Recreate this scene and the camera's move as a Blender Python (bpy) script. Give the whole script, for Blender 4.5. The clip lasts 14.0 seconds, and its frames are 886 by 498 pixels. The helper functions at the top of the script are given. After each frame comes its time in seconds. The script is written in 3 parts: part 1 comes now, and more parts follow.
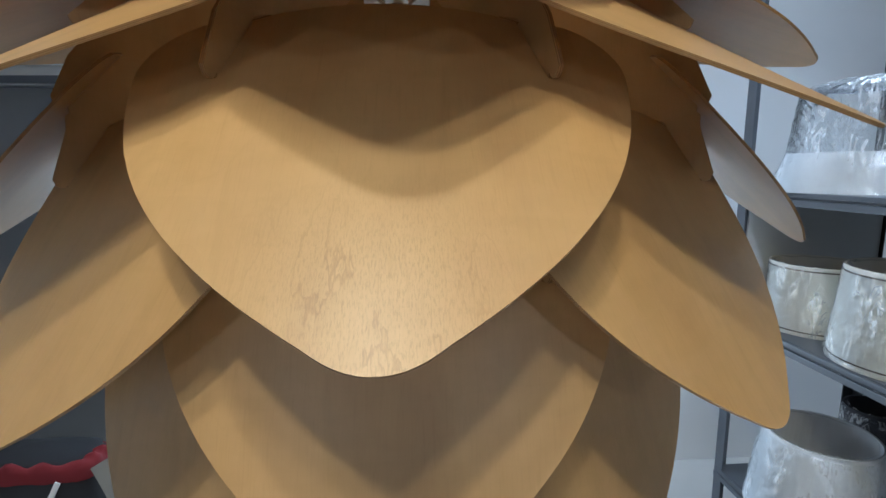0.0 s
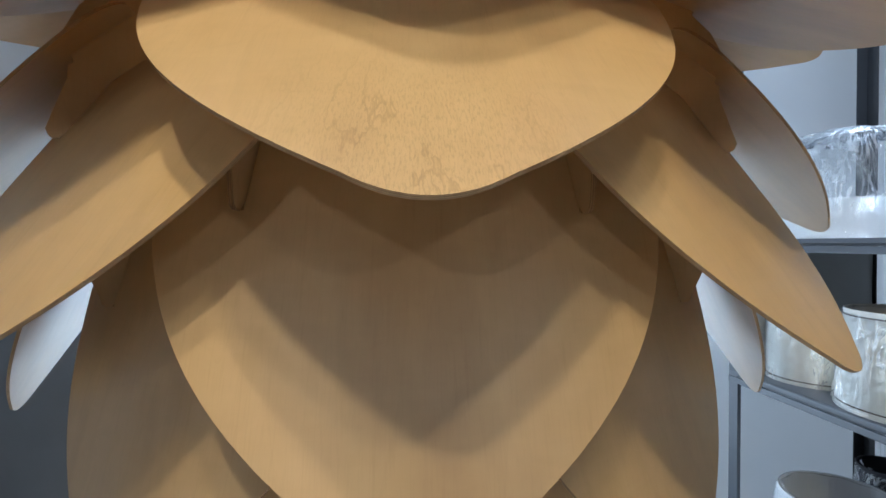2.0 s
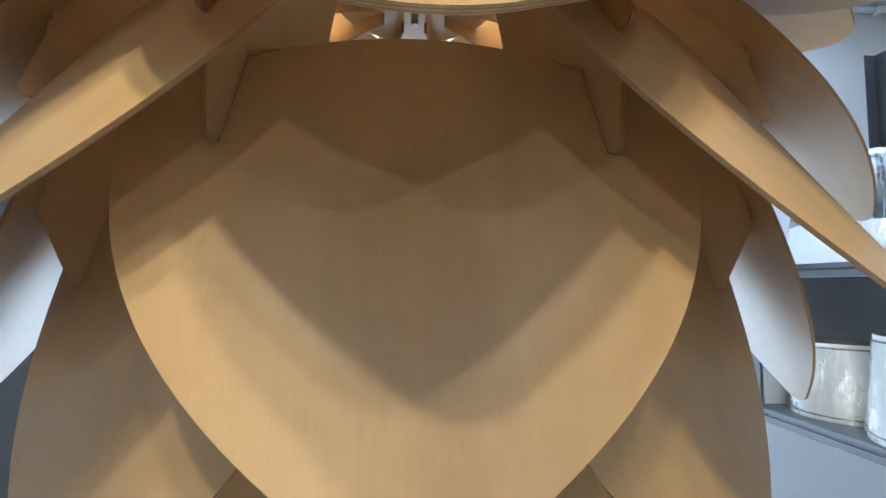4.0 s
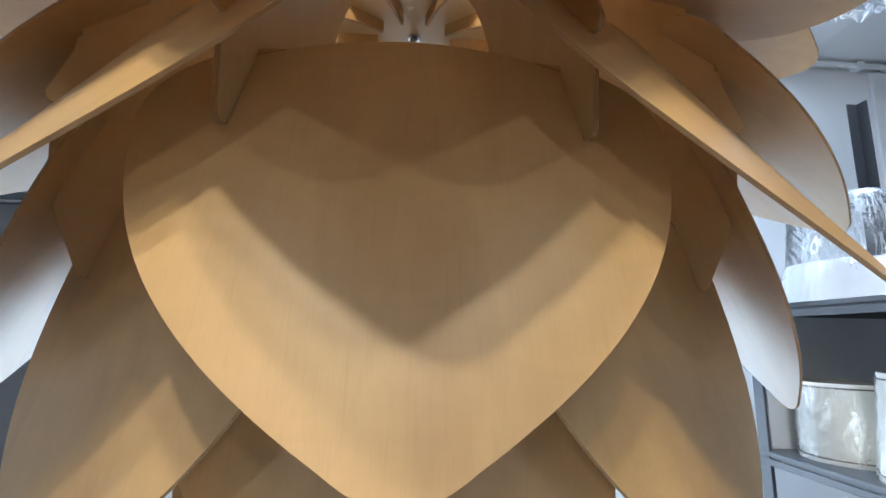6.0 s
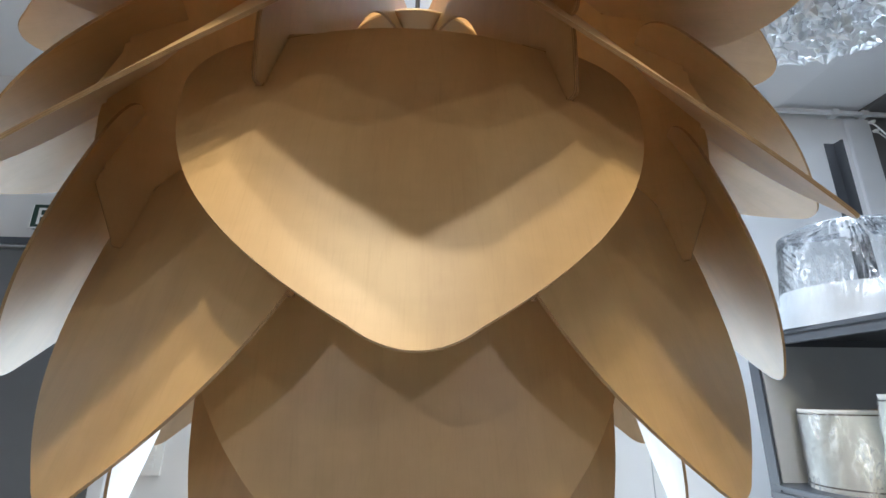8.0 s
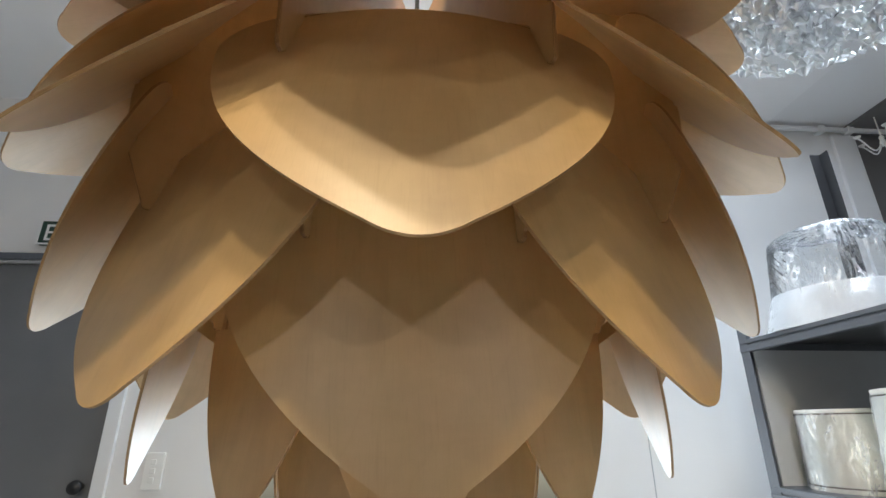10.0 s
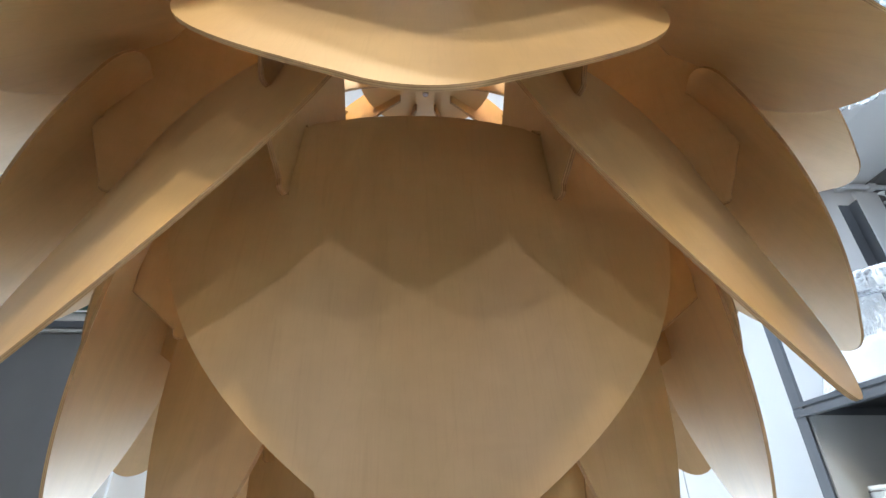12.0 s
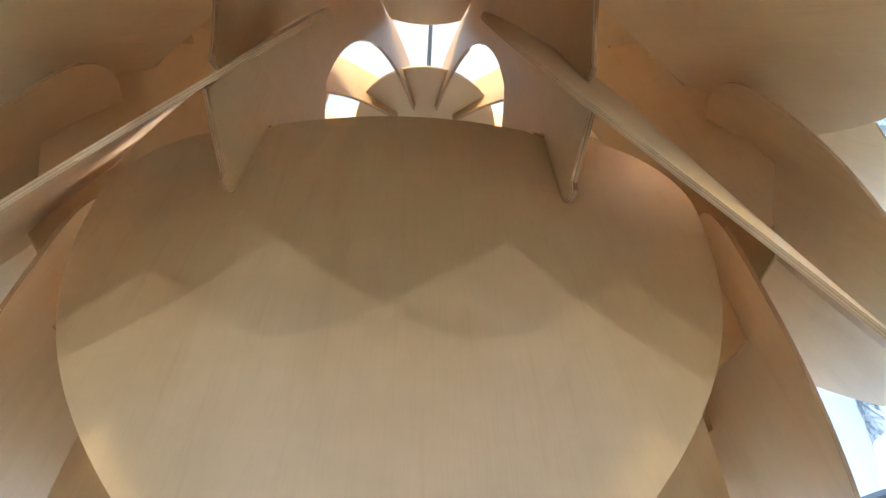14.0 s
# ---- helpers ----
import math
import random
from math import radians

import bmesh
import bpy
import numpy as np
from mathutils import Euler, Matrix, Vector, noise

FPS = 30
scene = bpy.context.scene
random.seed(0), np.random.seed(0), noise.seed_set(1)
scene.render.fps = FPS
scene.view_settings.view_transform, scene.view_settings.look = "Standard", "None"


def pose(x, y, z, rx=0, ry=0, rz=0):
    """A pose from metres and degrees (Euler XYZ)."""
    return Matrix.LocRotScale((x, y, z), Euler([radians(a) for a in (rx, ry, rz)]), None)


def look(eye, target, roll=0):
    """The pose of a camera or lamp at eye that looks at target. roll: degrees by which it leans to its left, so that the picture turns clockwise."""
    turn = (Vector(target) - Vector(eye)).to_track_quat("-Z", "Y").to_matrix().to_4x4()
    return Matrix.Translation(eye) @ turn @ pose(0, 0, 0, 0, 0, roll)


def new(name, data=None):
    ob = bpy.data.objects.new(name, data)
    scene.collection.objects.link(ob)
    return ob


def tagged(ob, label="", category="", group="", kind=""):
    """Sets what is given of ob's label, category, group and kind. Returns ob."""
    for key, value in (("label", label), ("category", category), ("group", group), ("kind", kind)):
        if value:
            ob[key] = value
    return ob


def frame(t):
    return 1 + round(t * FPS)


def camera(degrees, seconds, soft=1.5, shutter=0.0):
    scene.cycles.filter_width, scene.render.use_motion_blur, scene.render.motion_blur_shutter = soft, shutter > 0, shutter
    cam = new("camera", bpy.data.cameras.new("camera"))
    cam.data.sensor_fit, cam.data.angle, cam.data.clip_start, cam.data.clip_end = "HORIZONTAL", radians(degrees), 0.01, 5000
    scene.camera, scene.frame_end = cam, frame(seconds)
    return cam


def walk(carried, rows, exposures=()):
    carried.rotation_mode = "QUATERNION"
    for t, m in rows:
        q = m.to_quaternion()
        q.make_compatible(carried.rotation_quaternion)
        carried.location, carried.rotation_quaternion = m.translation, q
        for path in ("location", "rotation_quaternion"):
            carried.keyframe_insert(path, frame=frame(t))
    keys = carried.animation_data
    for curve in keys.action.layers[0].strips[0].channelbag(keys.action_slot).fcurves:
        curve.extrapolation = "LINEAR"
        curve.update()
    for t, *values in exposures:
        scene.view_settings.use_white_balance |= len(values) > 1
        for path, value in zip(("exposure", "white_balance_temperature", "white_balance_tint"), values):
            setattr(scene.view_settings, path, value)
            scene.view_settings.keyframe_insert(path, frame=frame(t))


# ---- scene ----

U = 0.55          # metres in one unit of the lamp's plan
Z0 = 1.56         # height of the third row of pegs over the floor
# seconds; eye across, along and up from the lamp's axis, in plan units; yaw, pitch, roll
ROWS = [
    (0.0, 0.0327, -1.2897, 0.1545, -3.39, -9.39, 0.54),
    (0.7, 0.0183, -1.2927, 0.0815, -4.41, -5.49, 0.46),
    (1.0, 0.0142, -1.2926, 0.0485, -4.47, -4.36, 0.14),
    (1.5, 0.0087, -1.2730, 0.0040, -4.68, -2.57, -0.25),
    (2.0, -0.0200, -1.2423, -0.0403, -5.03, -0.51, -0.16),
    (2.5, -0.0205, -1.2085, -0.0665, -4.66, -0.62, -0.43),
    (3.0, -0.0197, -1.1585, -0.0973, -4.43, 0.67, -0.47),
    (5.5, 0.0015, -1.1503, -0.2042, -4.20, 9.07, -0.69),
    (6.0, 0.0029, -1.1765, -0.2338, -4.20, 10.48, -0.81),
    (6.5, 0.0061, -1.1962, -0.2746, -4.35, 12.70, -0.81),
    (7.0, -0.0013, -1.2182, -0.3132, -3.95, 14.23, -0.49),
    (7.5, -0.0058, -1.2103, -0.3551, -4.08, 15.8, -0.33),
    (10.0, -0.0083, -1.2564, -0.5440, -4.10, 20.35, 0.29),
    (10.6, 0.0054, -1.2286, -0.5962, -3.26, 21.23, 0.48),
    (11.0, 0.0129, -1.1733, -0.632, -3.06, 22.78, 0.8),
    (11.5, 0.0135, -1.0755, -0.627, -2.65, 26.41, 0.75),
    (12.0, 0.0027, -1.0274, -0.619, -2.38, 29.78, 0.36),
    (12.5, 0.0157, -0.9784, -0.6413, -2.62, 32.35, -0.15),
    (13.0, 0.0211, -0.9461, -0.6361, -2.27, 35.45, -0.45),
    (13.5, 0.0306, -0.9067, -0.6316, -1.76, 37.77, -0.53),
    (14.0, 0.0376, -0.8781, -0.6124, -1.66, 39.52, -0.52),
]
cam = camera(85.10, 14.0)
walk(cam, [(t, pose(U * x, U * y, Z0 + U * z, 90 + pitch, roll, yaw)) for t, x, y, z, yaw, pitch, roll in ROWS],
     exposures=[(0.0, 0.12, 5980, 11), (3.0, 0.64, 5800, 11), (5.5, 0.94, 5900, 12), (7.5, 0.86, 6300, 13), (10.0, 0.74, 7000, 14), (11.0, 0.86, 7050, 14), (12.5, 1.50, 6050, 10), (14.0, 1.92, 5480, 8)])

# ---------------------------------------------------------------- light
world = bpy.data.worlds.new("world")
scene.world = world
world.use_nodes = True
wn = world.node_tree
sky = wn.nodes.new("ShaderNodeTexSky")
sky.sky_type, sky.sun_disc, sky.sun_elevation, sky.sun_rotation = "NISHITA", False, radians(40), radians(200)
wn.links.new(sky.outputs[0], wn.nodes["Background"].inputs[0])
wn.nodes["Background"].inputs[1].default_value = 0.10


def area(name, m, sx, sy, watts, colour, spread=180):
    d = bpy.data.lights.new(name, "AREA")
    d.shape, d.size, d.size_y, d.energy, d.color, d.spread = "RECTANGLE", sx, sy, watts, colour, radians(spread)
    ob = new(name, d)
    ob.matrix_world = m
    return ob


def spot(name, eye, target, watts, colour, angle=70, size=0.04):
    d = bpy.data.lights.new(name, "SPOT")
    d.energy, d.color, d.spot_size, d.spot_blend, d.shadow_soft_size = watts, colour, radians(angle), 0.6, size
    ob = new(name, d)
    ob.matrix_world = look(eye, target)
    return ob


# unseen lamps, placed by the petals' shadows; the wall openings are invented
FRONT_Y = -5.2
FRONT_LAMP_X, FRONT_GAP_W, FRONT_GAP_Z0, FRONT_GAP_Z1 = (-1.45, 1.55), 0.30, 2.74, 2.96
for px in FRONT_LAMP_X:
    area("unseen_front_light", look((px, FRONT_Y + 0.02, 2.85), (0, 0, 1.35)), 0.26, 0.18, 8.4, (0.93, 0.93, 0.92))
# unseen lamps added under the ceiling to brighten the floor and walls
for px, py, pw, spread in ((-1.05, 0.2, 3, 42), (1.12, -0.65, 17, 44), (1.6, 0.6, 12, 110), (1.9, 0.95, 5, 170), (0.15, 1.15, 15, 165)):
    area("added_ceiling_light", look((px, py, 2.99), (px, py, 0)), 0.58, 0.58, pw, (0.66, 0.83, 1.0), spread)
WX0, WX1, WZ0, WZ1 = U * -1.38, U * 1.31, 0.45, Z0 - 0.33   # frosted window behind the lamp
area("back_window_light", look(((WX0 + WX1) / 2, 1.80, (WZ0 + WZ1) / 2), ((WX0 + WX1) / 2, 0, (WZ0 + WZ1) / 2)), WX1 - WX0 - 0.04, WZ1 - WZ0 - 0.04, 12, (0.70, 0.87, 1.0))
spot("unseen_spot_light", (-0.22, -1.42, 2.9), (0, 0, 1.6), 27, (1.0, 0.92, 0.68), 70, 0.05)
spot("unseen_spot_light", (0.14, -1.48, 2.9), (0, 0, 1.6), 16, (1.0, 0.92, 0.68), 70, 0.05)
spot("unseen_spot_light", (-0.14, -1.03, 2.9), (0, 0, 1.6), 21, (1.0, 0.92, 0.70), 70, 0.04)
spot("unseen_spot_light", (0.05, 0.95, 2.93), (0, 0, 1.85), 190, (1.0, 0.94, 0.80), 36, 0.05)

# extra spot, not a known fitting, added to brighten the shades on the rack
spot("unseen_spot_light", (0.5, -1.0, 2.9), (1.42, 0.66, 1.12), 46, (0.78, 0.89, 1.0), 36, 0.06)

# ---------------------------------------------------------------- materials


class Mat:
    """A node material with short helpers."""

    def __init__(self, name, rough=0.5, metal=0.0, colour=(0.5, 0.5, 0.5), spec=0.5):
        self.m = bpy.data.materials.new(name)
        self.m.use_nodes = True
        self.t = self.m.node_tree
        self.b = self.t.nodes["Principled BSDF"]
        self.b.inputs["Base Color"].default_value = (*colour, 1)
        self.b.inputs["Roughness"].default_value = rough
        self.b.inputs["Metallic"].default_value = metal
        self.b.inputs["Specular IOR Level"].default_value = spec

    def n(self, kind, **kw):
        node = self.t.nodes.new("ShaderNode" + kind)
        for k, v in kw.items():
            node.inputs[k.replace("_", " ")].default_value = v
        return node

    def link(self, a, b):
        self.t.links.new(a, b)

    def coords(self, which, scale):
        c, mp = self.n("TexCoord"), self.n("Mapping")
        mp.inputs["Scale"].default_value = scale
        self.link(c.outputs[which], mp.inputs["Vector"])
        return mp

    def shift(self, mp, by=7.0):
        """Moves the pattern by a random amount for each object."""
        info, mul = self.n("ObjectInfo"), self.n("VectorMath")
        mul.operation = "SCALE"
        mul.inputs[0].default_value = (1.0, 0.63, 0.41)
        sc = self.n("Math")
        sc.operation = "MULTIPLY"
        sc.inputs[1].default_value = by
        self.link(info.outputs["Random"], sc.inputs[0])
        self.link(sc.outputs[0], mul.inputs["Scale"])
        self.link(mul.outputs[0], mp.inputs["Location"])

    def noise(self, mp, scale, detail=4.0, rough=0.55, distort=0.0):
        no = self.n("TexNoise", Scale=scale, Detail=detail, Roughness=rough, Distortion=distort)
        self.link(mp.outputs[0], no.inputs["Vector"])
        return no.outputs[0]

    def ramp(self, fac, stops):
        r = self.n("ValToRGB")
        e = r.color_ramp.elements
        while len(e) < len(stops):
            e.new(0.5)
        for el, (p, c) in zip(e, stops):
            el.position, el.color = p, (*c, 1)
        self.link(fac, r.inputs[0])
        return r.outputs[0]

    def mix(self, fac, a, b, mode="MIX"):
        m = self.n("Mix")
        m.data_type, m.blend_type = "RGBA", mode
        for sock, v in ((m.inputs["Factor"], fac), (m.inputs[6], a), (m.inputs[7], b)):
            if isinstance(v, (int, float)):
                sock.default_value = v
            elif isinstance(v, tuple):
                sock.default_value = (*v, 1)
            else:
                self.link(v, sock)
        return m.outputs[2]

    def bump(self, height, strength, dist=0.001):
        b = self.n("Bump", Strength=strength, Distance=dist)
        self.link(height, b.inputs["Height"])
        self.link(b.outputs[0], self.b.inputs["Normal"])

    def colour(self, sock):
        self.link(sock, self.b.inputs["Base Color"])

    def roughness(self, fac, lo, hi):
        r = self.n("MapRange")
        r.inputs["To Min"].default_value, r.inputs["To Max"].default_value = lo, hi
        self.link(fac, r.inputs["Value"])
        self.link(r.outputs[0], self.b.inputs["Roughness"])


def veneer(name="birch_veneer", figured=False):
    m = Mat(name, 0.42, spec=0.7)
    broad = m.coords("UV", (9, 1.3, 1))
    m.shift(broad)
    grain = m.coords("UV", (150, 5, 1))
    m.shift(grain, 31)
    pores = m.coords("UV", (900, 45, 1))
    m.shift(pores, 53)
    figure = m.coords("UV", (7, 1.6, 1))
    m.shift(figure, 13)
    f1, f2, f3 = m.noise(broad, 1.0, 3), m.noise(grain, 1.0, 5, 0.6), m.noise(pores, 1.0, 2)
    base = m.ramp(f1, [(0.3, (0.635, 0.394, 0.164)), (0.7, (0.70, 0.454, 0.206))])
    fine = m.ramp(f2, [(0.25, (0.80, 0.76, 0.70)), (0.6, (1.0, 1.0, 1.0))])
    c = m.mix(0.07, base, fine, "MULTIPLY")
    # cathedral figure: bent growth rings, faint
    warp = m.noise(figure, 1.0, 2, 0.5, 0.6)
    saw = m.n("Math")
    saw.operation = "MULTIPLY"
    saw.inputs[1].default_value = 22.0
    m.link(warp, saw.inputs[0])
    fr = m.n("Math")
    fr.operation = "FRACT"
    m.link(saw.outputs[0], fr.inputs[0])
    rings = m.ramp(fr.outputs[0], [(0.0, (0.74, 0.66, 0.56)), (0.12, (1, 1, 1)), (1.0, (0.95, 0.93, 0.9))])
    c = m.mix(0.10, c, rings, "MULTIPLY")
    pr = m.ramp(f3, [(0.36, (0.72, 0.64, 0.55)), (0.46, (1, 1, 1))])
    c = m.mix(0.09, c, pr, "MULTIPLY")
    mott = m.coords("UV", (34, 22, 1))
    m.shift(mott, 19)
    f4 = m.noise(mott, 1.0, 3, 0.6, 0.4)
    c = m.mix(0.40, c, m.ramp(f4, [(0.3, (0.86, 0.82, 0.76)), (0.65, (1, 1, 1))]), "MULTIPLY")
    # broad, soft changes of tone, drawn out along the grain
    cloud = m.coords("UV", (15, 4.5, 1))
    m.shift(cloud, 27)
    c = m.mix(0.68, c, m.ramp(m.noise(cloud, 1.0, 3, 0.55, 0.8), [(0.32, (0.84, 0.80, 0.76)), (0.5, (0.98, 0.97, 0.93)), (0.68, (1.0, 0.98, 1.0))]), "MULTIPLY")
    fleck = m.coords("UV", (260, 14, 1))
    m.shift(fleck, 41)
    f5 = m.noise(fleck, 1.0, 2, 0.5)
    c = m.mix(0.18, c, m.ramp(f5, [(0.62, (1, 1, 1)), (0.70, (0.80, 0.72, 0.62))]), "MULTIPLY")
    ripple = m.coords("UV", (16, 55, 1))
    m.shift(ripple, 23)
    f6 = m.noise(ripple, 1.0, 3, 0.5, 1.2)
    c = m.mix(0.22, c, m.ramp(f6, [(0.35, (0.88, 0.85, 0.80)), (0.6, (1, 1, 1))]), "MULTIPLY")
    if figured:
        # flame figure with open pores towards the petal's tip
        fl = m.coords("UV", (17, 6.0, 1))
        n1 = m.mix(0.12, m.noise(fl, 1.0, 3, 0.5, 0.7), m.noise(m.coords("UV", (260, 60, 1)), 1.0, 2), "MIX")
        k = m.n("Math")
        k.operation = "MULTIPLY"
        k.inputs[1].default_value = 7.0
        m.link(n1, k.inputs[0])
        fr2 = m.n("Math")
        fr2.operation = "FRACT"
        m.link(k.outputs[0], fr2.inputs[0])
        lines = m.ramp(fr2.outputs[0], [(0.0, (0.50, 0.41, 0.28)), (0.05, (0.74, 0.66, 0.54)), (0.11, (1, 1, 1)), (0.97, (1, 1, 1)), (1.0, (0.55, 0.46, 0.36))])
        speck = m.noise(m.coords("UV", (1000, 190, 1)), 1.0, 3, 0.7)
        dots = m.ramp(speck, [(0.34, (0.42, 0.36, 0.26)), (0.52, (1, 1, 1))])
        sep = m.n("SeparateXYZ")
        uvn = m.n("TexCoord")
        m.link(uvn.outputs["UV"], sep.inputs[0])
        reach = m.n("MapRange")
        reach.inputs["From Min"].default_value, reach.inputs["From Max"].default_value = 0.085, 0.15
        m.link(sep.outputs[1], reach.inputs["Value"])
        side = m.n("MapRange")
        ab = m.n("Math")
        ab.operation = "ABSOLUTE"
        m.link(sep.outputs[0], ab.inputs[0])
        side.inputs["From Min"].default_value, side.inputs["From Max"].default_value = 0.085, 0.025
        m.link(ab.outputs[0], side.inputs["Value"])
        both = m.n("Math")
        both.operation = "MULTIPLY"
        m.link(reach.outputs[0], both.inputs[0])
        m.link(side.outputs[0], both.inputs[1])
        fig = m.mix(0.8, lines, dots, "MULTIPLY")
        weight = m.n("Math")
        weight.operation = "MULTIPLY"
        weight.inputs[1].default_value = 0.42
        m.link(both.outputs[0], weight.inputs[0])
        c = m.mix(weight.outputs[0], c, fig, "MULTIPLY")
    m.colour(c)
    m.roughness(f4, 0.40, 0.50)
    m.b.inputs["Coat Weight"].default_value = 0.35
    m.b.inputs["Coat Roughness"].default_value = 0.35
    m.bump(f3, 0.10, 0.0005)
    shine = m.n("Bump", Strength=0.5, Distance=0.0012)
    m.link(f2, shine.inputs["Height"])
    m.link(shine.outputs[0], m.b.inputs["Coat Normal"])
    return m.m


def ply_edge():
    m = Mat("plywood_edge", 0.65)
    c = m.coords("UV", (1, 1, 1))
    sep = m.n("SeparateXYZ")
    m.link(c.outputs[0], sep.inputs[0])
    st = m.n("Math")
    st.operation = "PINGPONG"
    st.inputs[1].default_value = 0.2
    m.link(sep.outputs[0], st.inputs[0])
    lay = m.ramp(st.outputs[0], [(0.02, (0.27, 0.135, 0.05)), (0.09, (0.50, 0.29, 0.12))])
    no = m.noise(m.coords("Object", (60, 60, 60)), 1.0, 4)
    c2 = m.mix(0.5, lay, m.ramp(no, [(0.3, (0.72, 0.68, 0.62)), (0.7, (1, 1, 1))]), "MULTIPLY")
    m.colour(c2)
    m.bump(no, 0.2, 0.0005)
    return m.m


def painted(name, colour, rough=0.55, vary=0.06, scale=3.0, bump=0.06, fine=180.0):
    m = Mat(name, rough)
    a = m.noise(m.coords("Object", (scale, scale, scale)), 1.0, 5)
    b = m.noise(m.coords("Object", (fine, fine, fine)), 1.0, 3)
    lo, hi = tuple(v * (1 - vary) for v in colour), tuple(min(1, v * (1 + vary)) for v in colour)
    m.colour(m.ramp(a, [(0.3, lo), (0.7, hi)]))
    m.roughness(a, rough - 0.07, rough + 0.07)
    m.bump(b, bump, 0.001)
    return m.m


def plastic_wrap():
    """Thin clear film: mostly see-through, a little milky, with glints where it is creased."""
    m = Mat("clear_plastic_wrap", 0.12, colour=(0.90, 0.93, 0.96), spec=1.0)
    no = m.noise(m.coords("Object", (9, 9, 4.0)), 1.0, 4, 0.6, 1.6)
    tr, hz, gl, my, mx, add = m.n("BsdfTransparent"), m.n("BsdfDiffuse"), m.n("BsdfGlossy"), m.n("MixShader"), m.n("MixShader"), m.n("AddShader")
    tr.inputs[0].default_value = (0.95, 0.97, 0.98, 1)
    hz.inputs[0].default_value = (0.90, 0.93, 0.96, 1)
    m.link(m.ramp(no, [(0.35, (0.02, 0.02, 0.02)), (0.65, (0.10, 0.10, 0.10))]), my.inputs[0])
    m.link(tr.outputs[0], my.inputs[1])
    m.link(hz.outputs[0], my.inputs[2])
    # the smooth film's own sheen
    gl.inputs["Roughness"].default_value = 0.15
    m.link(m.n("Fresnel", IOR=1.22).outputs[0], mx.inputs[0])
    m.link(my.outputs[0], mx.inputs[1])
    m.link(gl.outputs[0], mx.inputs[2])
    # creases stand at every angle, gather in patches and catch the lamps
    fold = m.n("Bump", Strength=1.0, Distance=0.02)
    m.link(m.noise(m.coords("Object", (20, 20, 7)), 1.0, 4, 0.6, 1.8), fold.inputs["Height"])
    crease = m.ramp(m.noise(m.coords("Object", (24, 24, 7.0)), 1.0, 3, 0.6, 1.6), [(0.46, (0, 0, 0)), (0.52, (0.38, 0.38, 0.39)), (0.56, (0.38, 0.38, 0.39)), (0.62, (0, 0, 0))])
    patch = m.ramp(m.noise(m.coords("Object", (7, 7, 6)), 1.0, 2), [(0.42, (0.1, 0.1, 0.1)), (0.55, (1, 1, 1))])
    glint = m.n("BsdfGlossy")
    glint.inputs["Roughness"].default_value = 0.32
    m.link(m.mix(1.0, crease, patch, "MULTIPLY"), glint.inputs["Color"])
    m.link(fold.outputs[0], glint.inputs["Normal"])
    m.link(mx.outputs[0], add.inputs[0])
    m.link(glint.outputs[0], add.inputs[1])
    m.link(add.outputs[0], m.t.nodes["Material Output"].inputs[0])
    return m.m


def fabric(name, colour):
    m = Mat(name, 0.85, colour=colour)
    a = m.noise(m.coords("Object", (500, 500, 500)), 1.0, 2)
    b = m.noise(m.coords("Object", (6, 6, 6)), 1.0, 4)
    m.colour(m.ramp(b, [(0.3, tuple(v * 0.93 for v in colour)), (0.7, colour)]))
    m.bump(a, 0.25, 0.0006)
    return m.m


def crystal():
    m = Mat("cut_crystal", 0.14, colour=(0.80, 0.82, 0.83))
    m.b.inputs["IOR"].default_value = 1.5
    m.b.inputs["Transmission Weight"].default_value = 0.25
    return m.m


VENEER, FIGURED, PLY = veneer(), veneer("figured_birch_veneer", True), ply_edge()
WALL = painted("white_wall_paint", (0.77, 0.77, 0.77), 0.6, 0.03, 1.2)
BOARD = painted("white_board_paint", (0.88, 0.885, 0.89), 0.6, 0.03, 1.0)
DARKWALL = painted("dark_grey_wall_paint", (0.16, 0.155, 0.155), 0.6, 0.06, 1.4)
CEIL = painted("ceiling_paint", (0.84, 0.845, 0.85), 0.7, 0.03, 1.0)
TRIM = painted("white_gloss_trim", (0.78, 0.79, 0.80), 0.35, 0.03, 4)
CHARCOAL = painted("charcoal_door_paint", (0.165, 0.168, 0.175), 0.35, 0.08, 2.5)
FLOOR = painted("grey_floor_vinyl", (0.54, 0.535, 0.52), 0.4, 0.06, 2.0)
STEEL = painted("slate_grey_steel", (0.085, 0.094, 0.110), 0.4, 0.10, 6)
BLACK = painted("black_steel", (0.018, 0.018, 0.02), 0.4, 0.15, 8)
PANEL = painted("mid_grey_panel_paint", (0.58, 0.60, 0.62), 0.5, 0.08, 3)
CREAM = fabric("cream_shade_fabric", (0.80, 0.77, 0.71))
WHITE_SHADE = fabric("white_shade_fabric", (0.76, 0.77, 0.79))
GREY_SHADE = fabric("dark_shade_fabric", (0.06, 0.06, 0.07))
WRAP = plastic_wrap()
GREEN = painted("exit_sign_green", (0.012, 0.05, 0.035), 0.4, 0.05, 5)
WHITE = painted("white_plastic", (0.82, 0.82, 0.80), 0.35, 0.03, 5)
CHROME = Mat("brushed_metal", 0.25, 1.0, (0.62, 0.62, 0.64)).m
BROWN = fabric("brown_trim", (0.10, 0.07, 0.05))
RED = fabric("red_cloth", (0.17, 0.008, 0.012))
DARKCLOTH = fabric("black_cloth", (0.015, 0.015, 0.018))
GREYCLOTH = fabric("grey_cloth", (0.24, 0.21, 0.17))
BLUE = painted("blue_plastic", (0.08, 0.22, 0.5), 0.4)
CRYSTAL = crystal()

